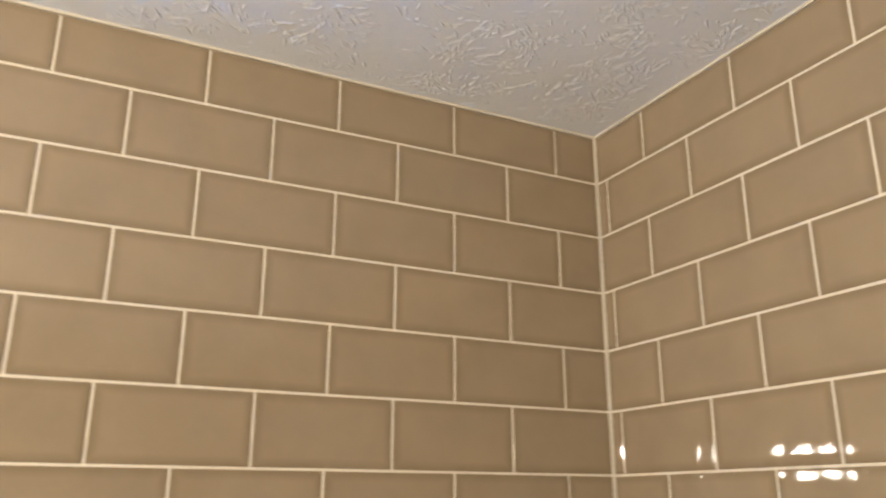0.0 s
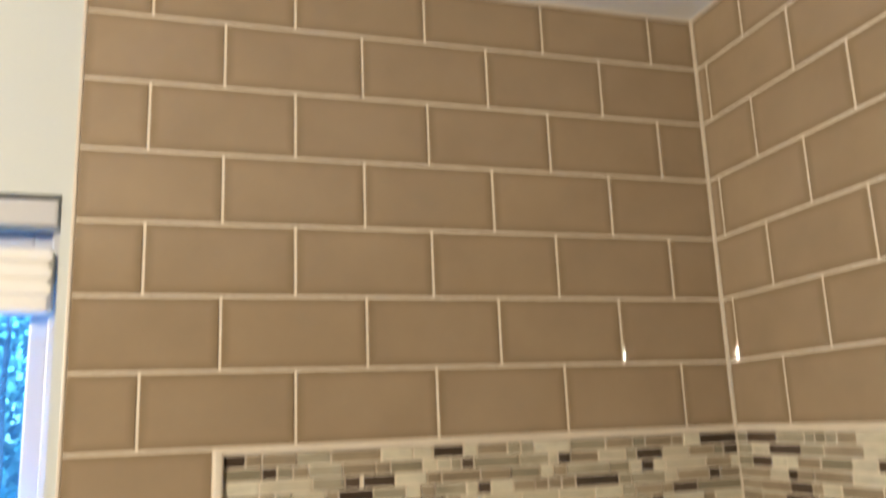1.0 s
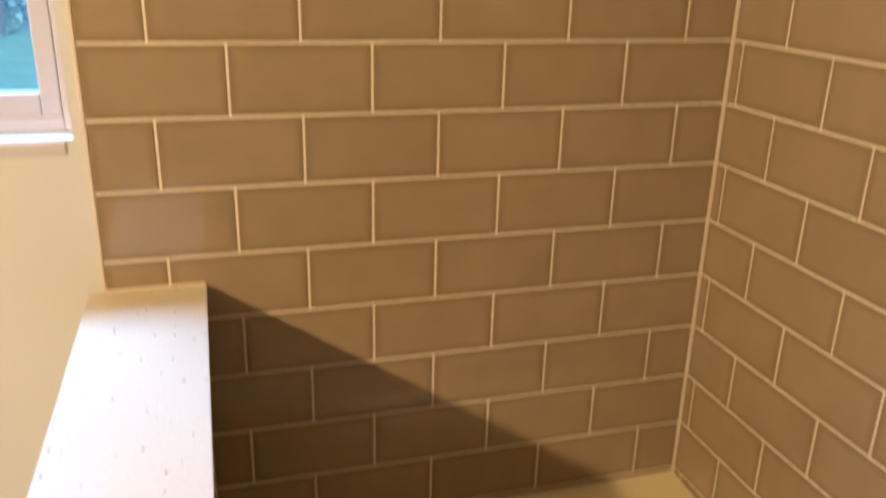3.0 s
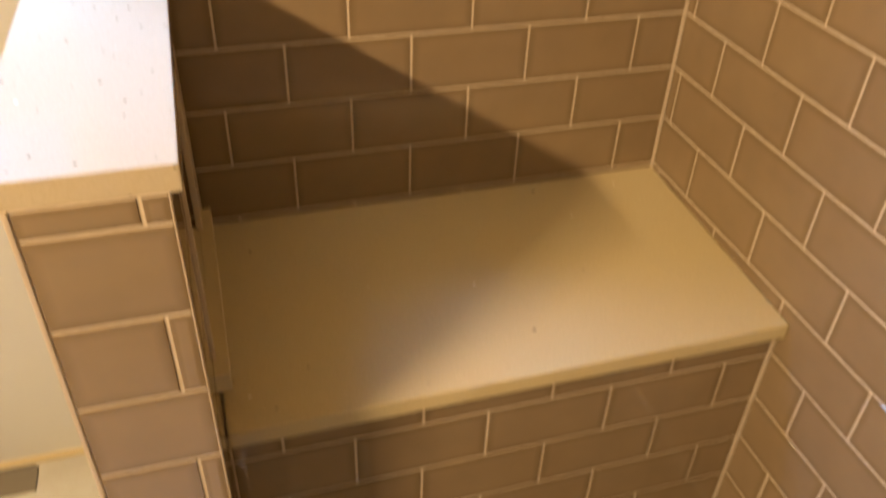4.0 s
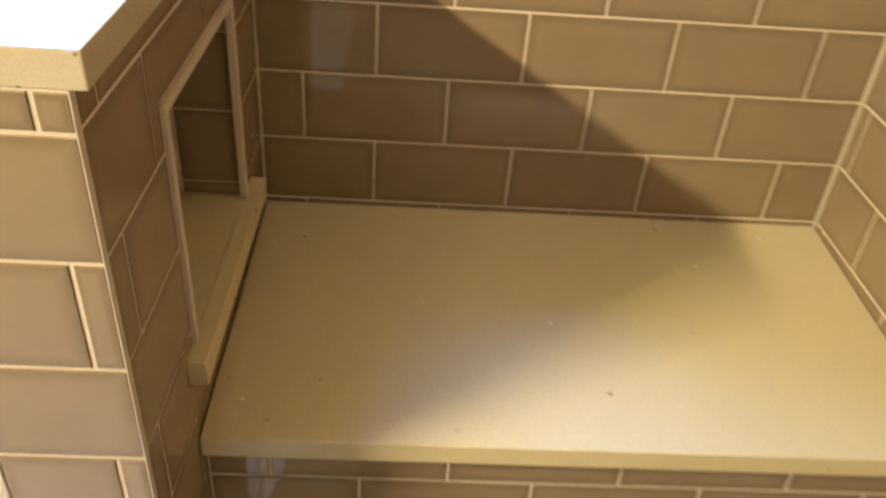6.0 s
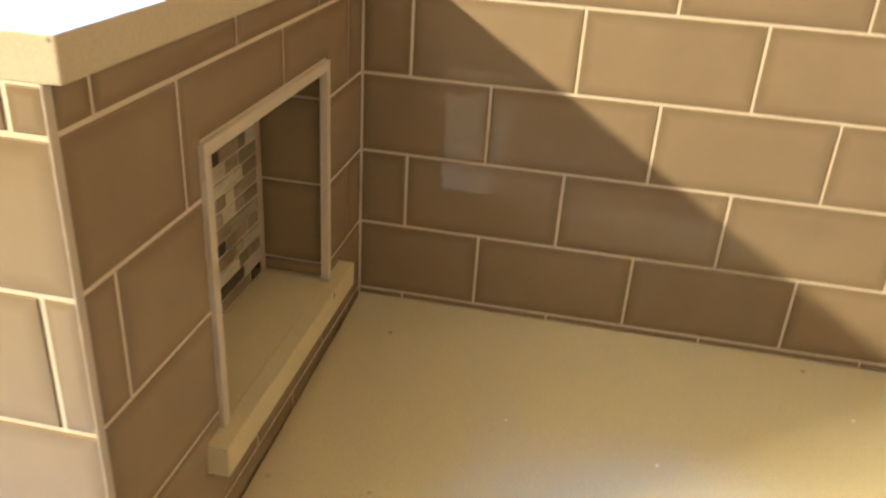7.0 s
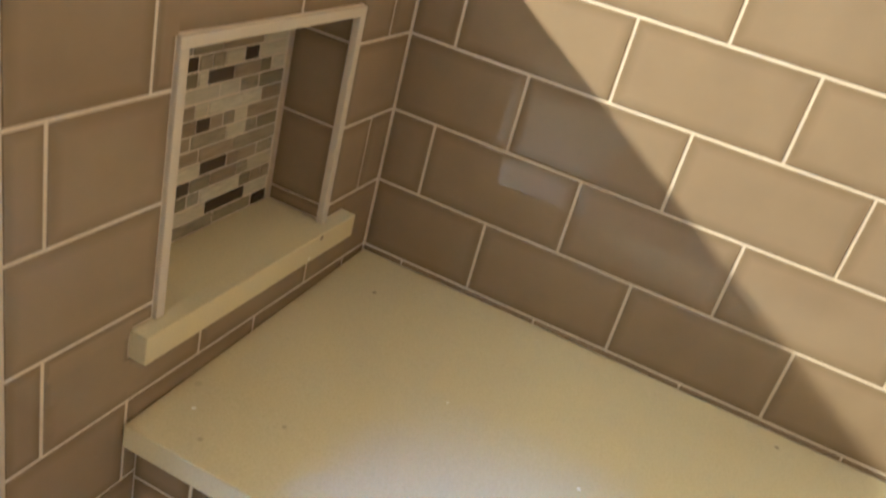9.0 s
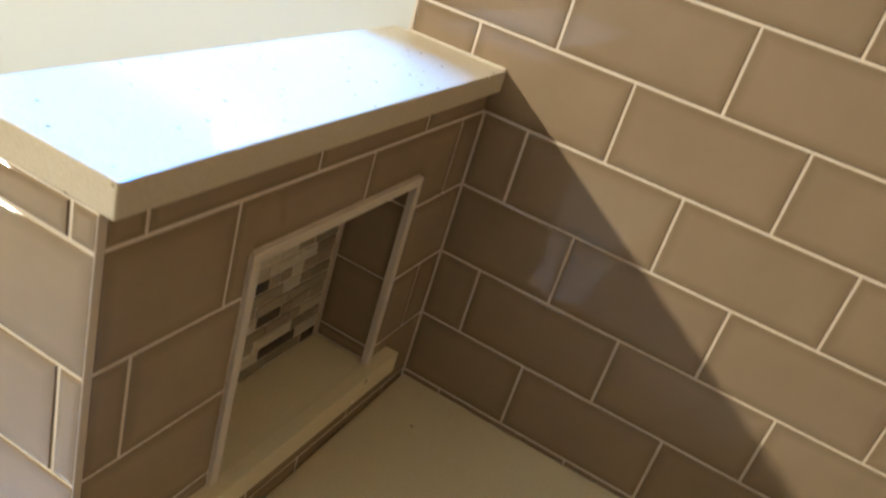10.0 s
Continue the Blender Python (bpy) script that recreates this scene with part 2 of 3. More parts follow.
def slab_piece(w, h, t, material, soft=0.0035, sides=(1, 1, 1, 1)):
    """One tile, w by h, its face at n = 0 and its back at n = -t, with a pillowed rim. Shared by all of its size.
    sides: left, right, low, high; 0 where the piece runs on into its neighbour."""
    key = (round(w, 4), round(h, 4), t, material.name, soft, sides)
    if key not in PIECES:
        s = min(soft, w * 0.25, h * 0.25)
        rim = max(s * 1.02, min(0.014, w * 0.3, h * 0.3))
        rings = ((0.0, -t), (0.0, -s * 0.36), (s * 0.25, -s * 0.12), (s, -0.0002), (rim, 0.0))
        verts, faces = [], []
        for inset, depth in rings:
            l, r, d, u = [(size / 2 - inset * k) for size, k in zip((w, w, h, h), sides)]
            verts += [(-l, -d, depth), (r, -d, depth), (r, u, depth), (-l, u, depth)]
        for r in range(4):
            for i in range(4):
                j = (i + 1) % 4
                faces.append((4 * r + i, 4 * r + j, 4 * r + 4 + j, 4 * r + 4 + i))
        faces.append((16, 17, 18, 19))
        me = mesh("piece", verts, faces, material)
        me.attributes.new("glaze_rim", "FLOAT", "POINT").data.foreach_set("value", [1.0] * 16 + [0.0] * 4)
        PIECES[key] = me
    return PIECES[key]


class Face:
    """A flat surface: u and v run along it, n stands out of it."""

    def __init__(self, origin, u, v):
        u, v = Vector(u), Vector(v)
        w = u.cross(v)
        self.m = Matrix.Translation(origin) @ Matrix((u, v, w)).transposed().to_4x4()

    def place(self, u, v, n=0.0):
        return self.m @ Matrix.Translation((u, v, n))


def lay(name, parent, face, u0, u1, v0, v1, material, gap=0.0037, t=0.007, soft=0.0035, wobble=0.0, sides=(1, 1, 1, 1), tilt=1.0):
    u0, u1, v0, v1 = u0 + sides[0] * gap / 2, u1 - sides[1] * gap / 2, v0 + sides[2] * gap / 2, v1 - sides[3] * gap / 2
    if u1 - u0 < 0.003 or v1 - v0 < 0.003:
        return
    me = slab_piece(u1 - u0, v1 - v0, t, material, soft, sides)
    m = face.place((u0 + u1) / 2, (v0 + v1) / 2, random.uniform(-wobble, wobble))
    m = m @ pose(0, 0, 0, random.gauss(0, 0.10) * tilt, random.gauss(0, 0.08) * tilt, random.gauss(0, 0.05) * tilt)
    under(name, me, parent, matrix=m)


def course(name, parent, face, u0, u1, v0, v1, first, pitch, material, holes=(), **more):
    """One row of tiles between u0 and u1, with joints at first + k * pitch, cut round the holes (a, b, low, high)."""
    joints = [u0]
    x = first
    while x < u1 - 0.006:
        if x > u0 + 0.006:
            joints.append(x)
        x += pitch
    joints.append(u1)
    for a, b in zip(joints, joints[1:]):
        bits = [(a, b, v0, v1, (1, 1, 1, 1))]
        for ha, hb, hl, hh in holes:
            cut = []
            for p, q, l, h, (sl, sr, sd, su) in bits:
                if q <= ha or p >= hb or h <= hl or l >= hh:
                    cut.append((p, q, l, h, (sl, sr, sd, su)))
                    continue
                over, below = h > hh + 0.004, l < hl - 0.004
                mid = (max(p, ha), min(q, hb))
                if p < ha:
                    # beside the hole, running on over and below it
                    if over:
                        cut.append((p, ha, hh, h, (sl, 0, 0, su)))
                    if below:
                        cut.append((p, ha, l, hl, (sl, 0, sd, 0)))
                    cut.append((p, ha, max(l, hl) if below else l, min(h, hh) if over else h, (sl, 1, 0 if below else sd, 0 if over else su)))
                if q > hb:
                    if over:
                        cut.append((hb, q, hh, h, (0, sr, 0, su)))
                    if below:
                        cut.append((hb, q, l, hl, (0, sr, sd, 0)))
                    cut.append((hb, q, max(l, hl) if below else l, min(h, hh) if over else h, (1, sr, 0 if below else sd, 0 if over else su)))
                if over:
                    cut.append((*mid, hh, h, (0 if p < ha else sl, 0 if q > hb else sr, 1, su)))
                if below:
                    cut.append((*mid, l, hl, (0 if p < ha else sl, 0 if q > hb else sr, sd, 1)))
            bits = cut
        whole = len(bits) == 1
        for p, q, l, h, sides in bits:
            lay(name, parent, face, p, q, l, h, material, sides=sides, tilt=1.0 if whole else 0.0, **more)


def clip(poly, lo, hi):
    """A polygon cut to a rectangle."""
    for axis, limit, sign in ((0, lo[0], 1), (0, hi[0], -1), (1, lo[1], 1), (1, hi[1], -1)):
        out = []
        for a, b in zip(poly, poly[1:] + poly[:1]):
            ina, inb = sign * (a[axis] - limit) >= 0, sign * (b[axis] - limit) >= 0
            if ina:
                out.append(a)
            if ina != inb:
                k = (limit - a[axis]) / (b[axis] - a[axis])
                out.append((a[0] + k * (b[0] - a[0]), a[1] + k * (b[1] - a[1])))
        poly = out
        if len(poly) < 3:
            return []
    return poly


def flat_tile(poly, t, inset):
    """Verts and faces of a flat tile with a chamfered rim; the polygon lies about its own middle."""
    k = len(poly)
    r = max(math.hypot(*p) for p in poly)
    f = 1 - inset / max(r, 0.004)
    verts = [(*p, -t) for p in poly] + [(*p, -inset * 0.5) for p in poly] + [(p[0] * f, p[1] * f, 0) for p in poly]
    faces = [tuple(range(2 * k, 3 * k))]
    for ring in (0, k):
        faces += [(ring + i, ring + (i + 1) % k, ring + k + (i + 1) % k, ring + k + i) for i in range(k)]
    return verts, faces


def middle(poly):
    return sum(p[0] for p in poly) / len(poly), sum(p[1] for p in poly) / len(poly)

# ---- the shell: sizes in metres ----
H, W = 0.1016, 0.2024            # course height and tile length, joint to joint
Z9 = 15 * H                      # under the rail
Z7 = Z9 + 2.158 * H              # over the mosaic
CEILING = Z7 + 6 * H + 0.0928
XT, XP, XQ = -0.9864, -0.8585, -0.9840   # end of the tiles; half wall, its two faces
YE = -0.5970                     # end of the half wall
DEPTH = 1.45                     # tiled length of the side wall
ROOM_X, ROOM_Y = -2.56, -3.10
ROWS = [(1, Z7 + 6 * H, CEILING)] + [(r, Z7 + (7 - r) * H, Z7 + (8 - r) * H) for r in range(2, 8)]
LOW = [(r, (24 - r) * H, (25 - r) * H) for r in range(10, 25)]
GD = 0.0016                       # depth of the joints

# back wall: tiled stretch, then the painted stretch with the window
wall_back = solid("wall_back", (XT, GD, -0.05), (0.15, 0.15, CEILING), GROUT, "back shower wall with taupe subway tiles and cream grout", "wall")
WX0, WX1, WZ0, WZ1 = -1.86, -1.003, 1.195, 2.082
pw = thing("wall_window", "warm white painted wall with a window opening", "wall", "structure")
bm = bmesh.new()
for lo, hi in (((WX1, 0.005, -0.05), (XT - 0.001, 0.15, CEILING)), ((WX0, 0.005, -0.05), (WX1, 0.15, WZ0)), ((WX0, 0.005, WZ1), (WX1, 0.15, CEILING)),
               ((ROOM_X - 0.12, 0.005, -0.05), (WX0, 0.15, CEILING))):
    box_bm(bm, lo, hi)
under("painted_wall", from_bm("painted_wall", bm, WHITE), pw)
under("edge_bead", box("edge_bead", (XT - 0.0035, 0.0, 0.0), (XT + 0.001, 0.02, CEILING), EDGE, 0.001), pw, "cream bead along the tile edge")
wall_side = solid("wall_side", (GD, -DEPTH, -0.05), (0.15, GD, CEILING), GROUT, "side shower wall with taupe subway tiles and cream grout", "wall")
# unseen walls added to close the room, dark so little light bounces back
solid("wall_side_painted", (0.0, ROOM_Y - 0.12, -0.05), (0.15, -DEPTH, CEILING), WALLS, "unseen wall past the tiles, kept dark to limit bounced light", "wall")
solid("wall_left", (ROOM_X - 0.12, ROOM_Y, -0.05), (ROOM_X, 0.005, CEILING), WALLS, "unseen wall behind the vanity light, kept dark to limit bounced light", "wall")
solid("wall_rear", (ROOM_X - 0.12, ROOM_Y - 0.12, -0.05), (0.0, ROOM_Y, CEILING), WALLS, "unseen wall closing the room, kept dark to limit bounced light", "wall")


def stomp_strokes(bm, x0, x1, y0, y1, seed):
    """Fans of fine plaster ridges left by a brush pressed to the ceiling and pulled away."""
    rng = random.Random(seed)
    step = 0.070
    for i in range(math.ceil((x1 - x0) / step) + 1):
        for j in range(math.ceil((y1 - y0) / step) + 1):
            cx, cy = x0 + (i + rng.uniform(-0.1, 1.1)) * step, y0 + (j + rng.uniform(-0.1, 1.1)) * step
            reach = rng.uniform(0.05, 0.095)
            for fan in range(rng.randint(1, 3)):
                heading, spread = rng.uniform(0, 6.283), rng.uniform(0.35, 0.95)
                strength = rng.uniform(0.55, 1.0)
                for k in range(rng.randint(10, 22)):
                    a = heading + rng.uniform(-spread, spread)
                    r0 = reach * rng.uniform(0.15, 0.95)
                    length = min(rng.uniform(0.008, 0.036), reach * 1.3 - r0)
                    bend, wide, high = rng.gauss(0, 0.45), rng.uniform(0.0010, 0.0021), rng.uniform(0.0008, 0.0020) * strength
                    x, y, d = cx + r0 * math.cos(a), cy + r0 * math.sin(a), a + rng.gauss(0, 0.16)
                    ends = (x + length * math.cos(d), y + length * math.sin(d))
                    if max(x, ends[0]) > x1 - 0.004 or max(y, ends[1]) > y1 - 0.004:
                        continue
                    row = []
                    for fat in (0.1, 0.75 * rng.uniform(0.7, 1.2), 1.0, 0.7 * rng.uniform(0.6, 1.3), 0.08):
                        w, h = wide * (0.4 + 0.6 * fat), high * fat
                        n = (-math.sin(d), math.cos(d))
                        row.append([bm.verts.new((x + n[0] * w * o, y + n[1] * w * o, CEILING + 0.0003 - h * up))
                                    for o, up in ((-1.7, 0.0), (-0.5, 0.85), (0.5, 1.0), (1.4, 0.0))])
                        x, y, d = x + math.cos(d) * length / 4, y + math.sin(d) * length / 4, d + bend / 4
                    for p, q in zip(row, row[1:]):
                        for o in range(3):
                            bm.faces.new((p[o], p[o + 1], q[o + 1], q[o])).smooth = True


bm = bmesh.new()
box_bm(bm, (ROOM_X - 0.12, ROOM_Y - 0.12, CEILING), (0.15, 0.15, CEILING + 0.15))
stomp_strokes(bm, -1.55, 0.0, -0.95, 0.0, 31)
tagged(new("ceiling", from_bm("ceiling", bm, CEIL)), "white ceiling with stomped plaster texture", "ceiling", kind="structure")
solid("ceiling_caulk", (XT, -0.004, CEILING - 0.005), (0.0, 0.002, CEILING - 0.0005), TRIM, "cream caulk line under the ceiling", "trim")
solid("ceiling_caulk_side", (-0.004, -DEPTH, CEILING - 0.005), (0.002, -0.004, CEILING - 0.0005), TRIM, "cream caulk line under the ceiling", "trim")
solid("corner_caulk", (-0.004, -0.004, 0.0), (0.002, 0.002, CEILING - 0.005), TRIM, "cream caulk line in the shower corner", "trim")
shower_floor = solid("floor_shower", (XP - 0.02, -DEPTH, -0.06), (0.0, 0.0, -0.0105), HEX_GROUT, "shower floor of brown hexagon tiles", "floor")
floor_room = solid("floor", (ROOM_X, ROOM_Y, -0.07), (XP - 0.02, 0.005, -0.0025), FLOOR, "cream marbled tile floor beside the shower", "floor")
solid("floor_front", (XP - 0.02, ROOM_Y, -0.07), (0.0, -DEPTH, -0.004), PLAINFLOOR, "unseen floor before the shower, darkened to limit bounced light", "floor")

# ---- window ----
win = thing("window_1", "white vinyl double-hung window looking on to woods", "window", "structure")
FY = 0.055                       # front of the frame
bm = bmesh.new()
for lo, hi in (((WX1 - 0.0165, FY, WZ0), (WX1, 0.14, WZ1)), ((WX0, FY, WZ0), (WX0 + 0.022, 0.14, WZ1)),
               ((WX0 + 0.022, FY, WZ1 - 0.03), (WX1 - 0.0165, 0.14, WZ1)), ((WX0 + 0.022, FY, WZ0), (WX1 - 0.0165, 0.14, WZ0 + 0.022))):
    box_bm(bm, lo, hi, 0.002)
under("window_frame", from_bm("window_frame", bm, VINYL), win)
MEET = 1.640


def sash(name, x0, x1, z0, z1, y0, y1, stile, top, bottom):
    bm = bmesh.new()
    for lo, hi in (((x0, y0, z0), (x0 + stile, y1, z1)), ((x1 - stile, y0, z0), (x1, y1, z1)),
                   ((x0 + stile, y0, z1 - top), (x1 - stile, y1, z1)), ((x0 + stile, y0, z0), (x1 - stile, y1, z0 + bottom))):
        box_bm(bm, lo, hi, 0.003)
    ob = under(name, from_bm(name, bm, VINYL), win)
    ym = (y0 + y1) / 2
    pane = under("pane", box("pane", (x0 + stile, ym - 0.002, z0 + bottom), (x1 - stile, ym + 0.002, z1 - top), GLASS), ob)
    pane.visible_shadow = False
    return ob


sash("lower_sash", WX0 + 0.024, WX1 - 0.018, WZ0 + 0.020, 1.676, 0.060, 0.090, 0.026, 0.049, 0.034)
sash("upper_sash", WX0 + 0.022, WX1 - 0.018, MEET - 0.01, WZ1 - 0.03, 0.094, 0.122, 0.028, 0.032, 0.046)
under("window_sill", box("window_sill", (WX0 + 0.002, 0.0015, WZ0 - 0.020), (WX1 - 0.010, FY + 0.002, WZ0 - 0.003), VINYL, 0.003), win, "white sill board")
under("window_tab", box("window_tab", (-1.118, 0.0665, 1.596), (-1.093, 0.0725, 1.612), DARKTAB, 0.001), win, "small dark tab on the lower pane")
shade = thing("roller_shade", "rolled-up white window shade at the head of the opening", "window shade")
under("head_rail", box("head_rail", (WX0 + 0.01, 0.006, 2.040), (WX1 - 0.004, 0.050, 2.076), VINYL, 0.004), shade)
under("rolled_cloth", box("rolled_cloth", (WX0 + 0.015, 0.010, 1.925), (WX1 - 0.008, 0.046, 2.012), BLIND, 0.010, 3), shade)
bm = bmesh.new()
for i in range(3):
    box_bm(bm, (WX0 + 0.014, 0.006, 1.948 + 0.022 * i), (WX1 - 0.007, 0.012, 1.960 + 0.022 * i), 0.002)
under("cloth_fold", from_bm("cloth_fold", bm, BLIND), shade)

# ---- half wall, cap and niche ----
CAP_T, CAP_B = 0.9722, 0.9448
NY0, NY1, NZ0, NZ1 = -0.430, -0.133, 0.590, 0.858      # niche opening, outside its trim
TW = 0.011
NB = XP - 0.082                                          # back of the niche
half = thing("wall_half", "tiled half wall between bench and window side, with a niche", "wall", "structure")
bm = bmesh.new()
cx = XP - GD
for lo, hi in (((XQ, YE + GD, -0.05), (cx, NY0, CAP_B)), ((XQ, NY1, -0.05), (cx, GD, CAP_B)),
               ((XQ, NY0, -0.05), (cx, NY1, NZ0 - 0.03)), ((XQ, NY0, NZ1), (cx, NY1, CAP_B)),
               ((XQ, NY0, NZ0 - 0.03), (NB - 0.006, NY1, NZ1))):
    box_bm(bm, lo, hi)
under("core", from_bm("core", bm, GROUT), half)
under("painted_face", box("painted_face", (XQ - 0.003, YE + 0.006, -0.05), (XQ, 0.005, CAP_B), WHITE), half, "warm white painted face")
under("edge_profile", box("edge_profile", (XP - 0.0010, YE - 0.0004, -0.01), (XP + 0.0010, YE + 0.0075, CAP_B), EDGE, 0.0012), half, "cream corner profile")
under("edge_profile", box("edge_profile", (XQ - 0.0035, YE - 0.0005, -0.01), (XQ + 0.0015, YE + 0.007, CAP_B), EDGE, 0.0012), half, "cream corner profile")
cap = thing("half_wall_cap", "polished cream quartz slab capping the half wall", "wall cap", at=(-0.927, -0.30, CAP_B))
under("slab", box("slab", (-1.009, YE + 0.001, CAP_B), (-0.8465, 0.0, CAP_T), QUARTZ_CAP, 0.0016, 2), cap)
under("caulk_bead", box("caulk_bead", (-0.985, -0.003, CAP_T - 0.0005), (-0.8480, 0.002, CAP_T + 0.0025), TRIM, 0.001), cap, "thin cream caulk bead")
niche = thing("niche_shelf", "cream quartz niche sill standing proud of the tiles", "shelf")
under("sill", box("sill", (NB, NY0 + 0.003, NZ0 - 0.028), (XP - 0.002, NY1 - 0.003, NZ0), QUARTZ), niche)
under("sill_nose", box("sill_nose", (XP - 0.002, -0.457, NZ0 - 0.030), (XP + 0.018, -0.085, NZ0 + 0.001), QUARTZ, 0.0015), niche)
ntrim = thing("niche_trim", "cream stone pencil trim round the niche opening", "trim", "structure")
for lo, hi in (((XP - 0.006, NY0, NZ0), (XP + 0.0035, NY0 + TW, NZ1 - TW)), ((XP - 0.006, NY1 - TW, NZ0), (XP + 0.0035, NY1, NZ1 - TW)),
               ((XP - 0.006, NY0, NZ1 - TW), (XP + 0.0035, NY1, NZ1))):
    under("trim_bar", box("trim_bar", lo, hi, TRIM, 0.0014, 2), ntrim)

# ---- bench ----
YF, YS = -0.4401, -0.4601
ZB0, ZB1, ST = 0.5003, 0.4837, 0.028
bench = thing("shower_bench", "built-in shower bench with tiled front under a slab", "bench", "structure")
under("bench_core", box("bench_core", (XP, YF + GD, -0.05), (0.0, 0.003, 0.452), GROUT), bench)
bm = bmesh.new()
box_bm(bm, (XP + 0.0015, YS, -ST), (-0.0015, -0.0005, 0.0), 0.0018)
for v in bm.verts:
    v.co.z += ZB0 + (ZB1 - ZB0) * v.co.y / YS
bench_top = thing("bench_slab", "honed cream quartz bench slab sloping slightly forward", "bench top", at=(XP / 2, YS / 2, 0.46))
under("slab", from_bm("slab", bm, QUARTZ), bench_top)

solid("bench_caulk", (-0.004, YF - 0.004, -0.0085), (0.002, YF + 0.002, 0.455), TRIM, "cream caulk where bench and side wall meet", "caulk")
solid("floor_line_caulk", (XP, YF - 0.004, -0.012), (-0.004, YF + 0.003, -0.0045), TRIM, "cream caulk along the bench foot", "caulk")
solid("floor_side_caulk", (-0.005, -DEPTH, -0.012), (0.002, YF - 0.004, -0.0045), TRIM, "cream caulk along the side wall's foot", "caulk")

# ---- daylight outside ----
tagged(new("ground", box("ground", (-260, -260, -0.9), (260, 500, -0.4), LAWN)), "green lawn running to the woods", "lawn", kind="structure")


def crown(seed, height, radius):
    rng = random.Random(seed)
    verts, faces = [], []
    for clump in range(70):
        k = rng.random()
        a, z = rng.uniform(0, 6.283), height * (0.22 + 0.78 * k)
        rr = radius * math.sin(math.pi * min(0.97, 0.18 + 0.8 * k)) * math.sqrt(rng.random())
        c = Vector((rr * math.cos(a), rr * math.sin(a), z))
        for leaf in range(52):
            p = c + Vector([rng.gauss(0, 0.42) for _ in range(3)])
            d, e = Vector([rng.gauss(0, 1) for _ in range(3)]).normalized(), Vector([rng.gauss(0, 1) for _ in range(3)]).normalized()
            s = rng.uniform(0.06, 0.14)
            b = len(verts)
            verts += [p - d * s, p + e * s * 0.5, p + d * s, p - e * s * 0.5]
            faces.append((b, b + 1, b + 2, b + 3))
    return mesh("crown", verts, faces, LEAF)


def trunk(seed, height):
    rng = random.Random(seed)
    verts, faces = [], []

    def limb(a, b, r0, r1):
        d = (b - a).normalized()
        s = d.orthogonal().normalized()
        t = d.cross(s)
        base = len(verts)
        for p, r in ((a, r0), (b, r1)):
            verts.extend(p + (s * math.cos(i * 1.0472) + t * math.sin(i * 1.0472)) * r for i in range(6))
        faces.extend((base + i, base + (i + 1) % 6, base + 6 + (i + 1) % 6, base + 6 + i) for i in range(6))

    p, r = Vector((0, 0, -0.3)), 0.11
    for i in range(6):
        q = p + Vector((rng.gauss(0, 0.15), rng.gauss(0, 0.15), height / 6.5))
        limb(p, q, r, r * 0.8)
        if i > 1:
            for _ in range(3):
                a = rng.uniform(0, 6.283)
                limb(q, q + Vector((math.cos(a) * 1.6, math.sin(a) * 1.6, 1.1)), r * 0.4, 0.02)
        p, r = q, r * 0.8
    return mesh("trunk", verts, faces, BARK)


FIRST = []
rng = random.Random(4)
for i in range(16):
    x, y = -11.5 + 1.05 * i + rng.uniform(-0.4, 0.4), 17.5 + rng.uniform(0, 5.5)
    m = Matrix.Translation((x, y, -0.4)) @ pose(0, 0, 0, 0, 0, rng.uniform(0, 360))
    if i < 3:
        tree = thing("tree", "broad green leafy tree at the wood's edge", "tree", group="trees at the wood's edge")
        under("trunk", trunk(i, 11 + i), tree)
        under("crown", crown(i, 12.5 + i, 2.6), tree)
        tree.matrix_world = m
        FIRST.append(tree)
    else:
        copy_thing(FIRST[i % 3], m)
verts, faces = [], []
rng = random.Random(9)
for i in range(30000):
    near = i % 5 == 0
    size = 0.14 if near else 0.30
    p = Vector((rng.uniform(-30, 18), rng.uniform(19, 25) if near else rng.uniform(25, 29), -0.4 + (0.9 * rng.random() ** 2 if near else 12 * rng.random() ** 0.8)))
    d, e = Vector([rng.gauss(0, 1) for _ in range(3)]).normalized(), Vector([rng.gauss(0, 1) for _ in range(3)]).normalized()
    b = len(verts)
    verts += [p - d * size, p + e * size * 0.6, p + d * size, p - e * size * 0.6]
    faces.append((b, b + 1, b + 2, b + 3))
tagged(new("far_woods", mesh("far_woods", verts, faces, WOODS)), "dense green woods behind the lawn", "woods", kind="stuff")

# ---- vanity light ----
vl = thing("vanity_light", "nickel vanity light bar with four bulbs", "wall lamp", at=(ROOM_X, -1.64, 2.03))
under("backplate", box("backplate", (ROOM_X, -1.93, 1.985), (ROOM_X + 0.022, -1.35, 2.085), METAL, 0.006), vl)
for b in BULBS:
    bm = bmesh.new()
    bmesh.ops.create_cone(bm, cap_ends=True, segments=20, radius1=0.026, radius2=0.020, depth=0.034)
    bmesh.ops.transform(bm, matrix=Matrix.Translation((ROOM_X + 0.038, b[1], b[2])) @ pose(0, 0, 0, 0, 90, 0), verts=bm.verts)
    under("socket", from_bm("socket", bm, METAL), vl)

# ---- floor vent ----
vent = thing("floor_vent", "grey weathered metal floor vent by the wall", "vent", at=(-1.395, -0.045, 0))
under("plate", box("plate", (-1.56, -0.076, -0.004), (-1.242, -0.020, 0.0035), VENT, 0.003, 3), vent)
under("rim", box("rim", (-1.564, -0.020, -0.004), (-1.246, -0.014, 0.0050), VENT, 0.002), vent)
solid("floor_caulk", (ROOM_X, -0.008, -0.002), (XQ - 0.006, 0.006, 0.007), CAULK, "yellowed caulk along the wall's foot", "caulk", bevel=0.002)

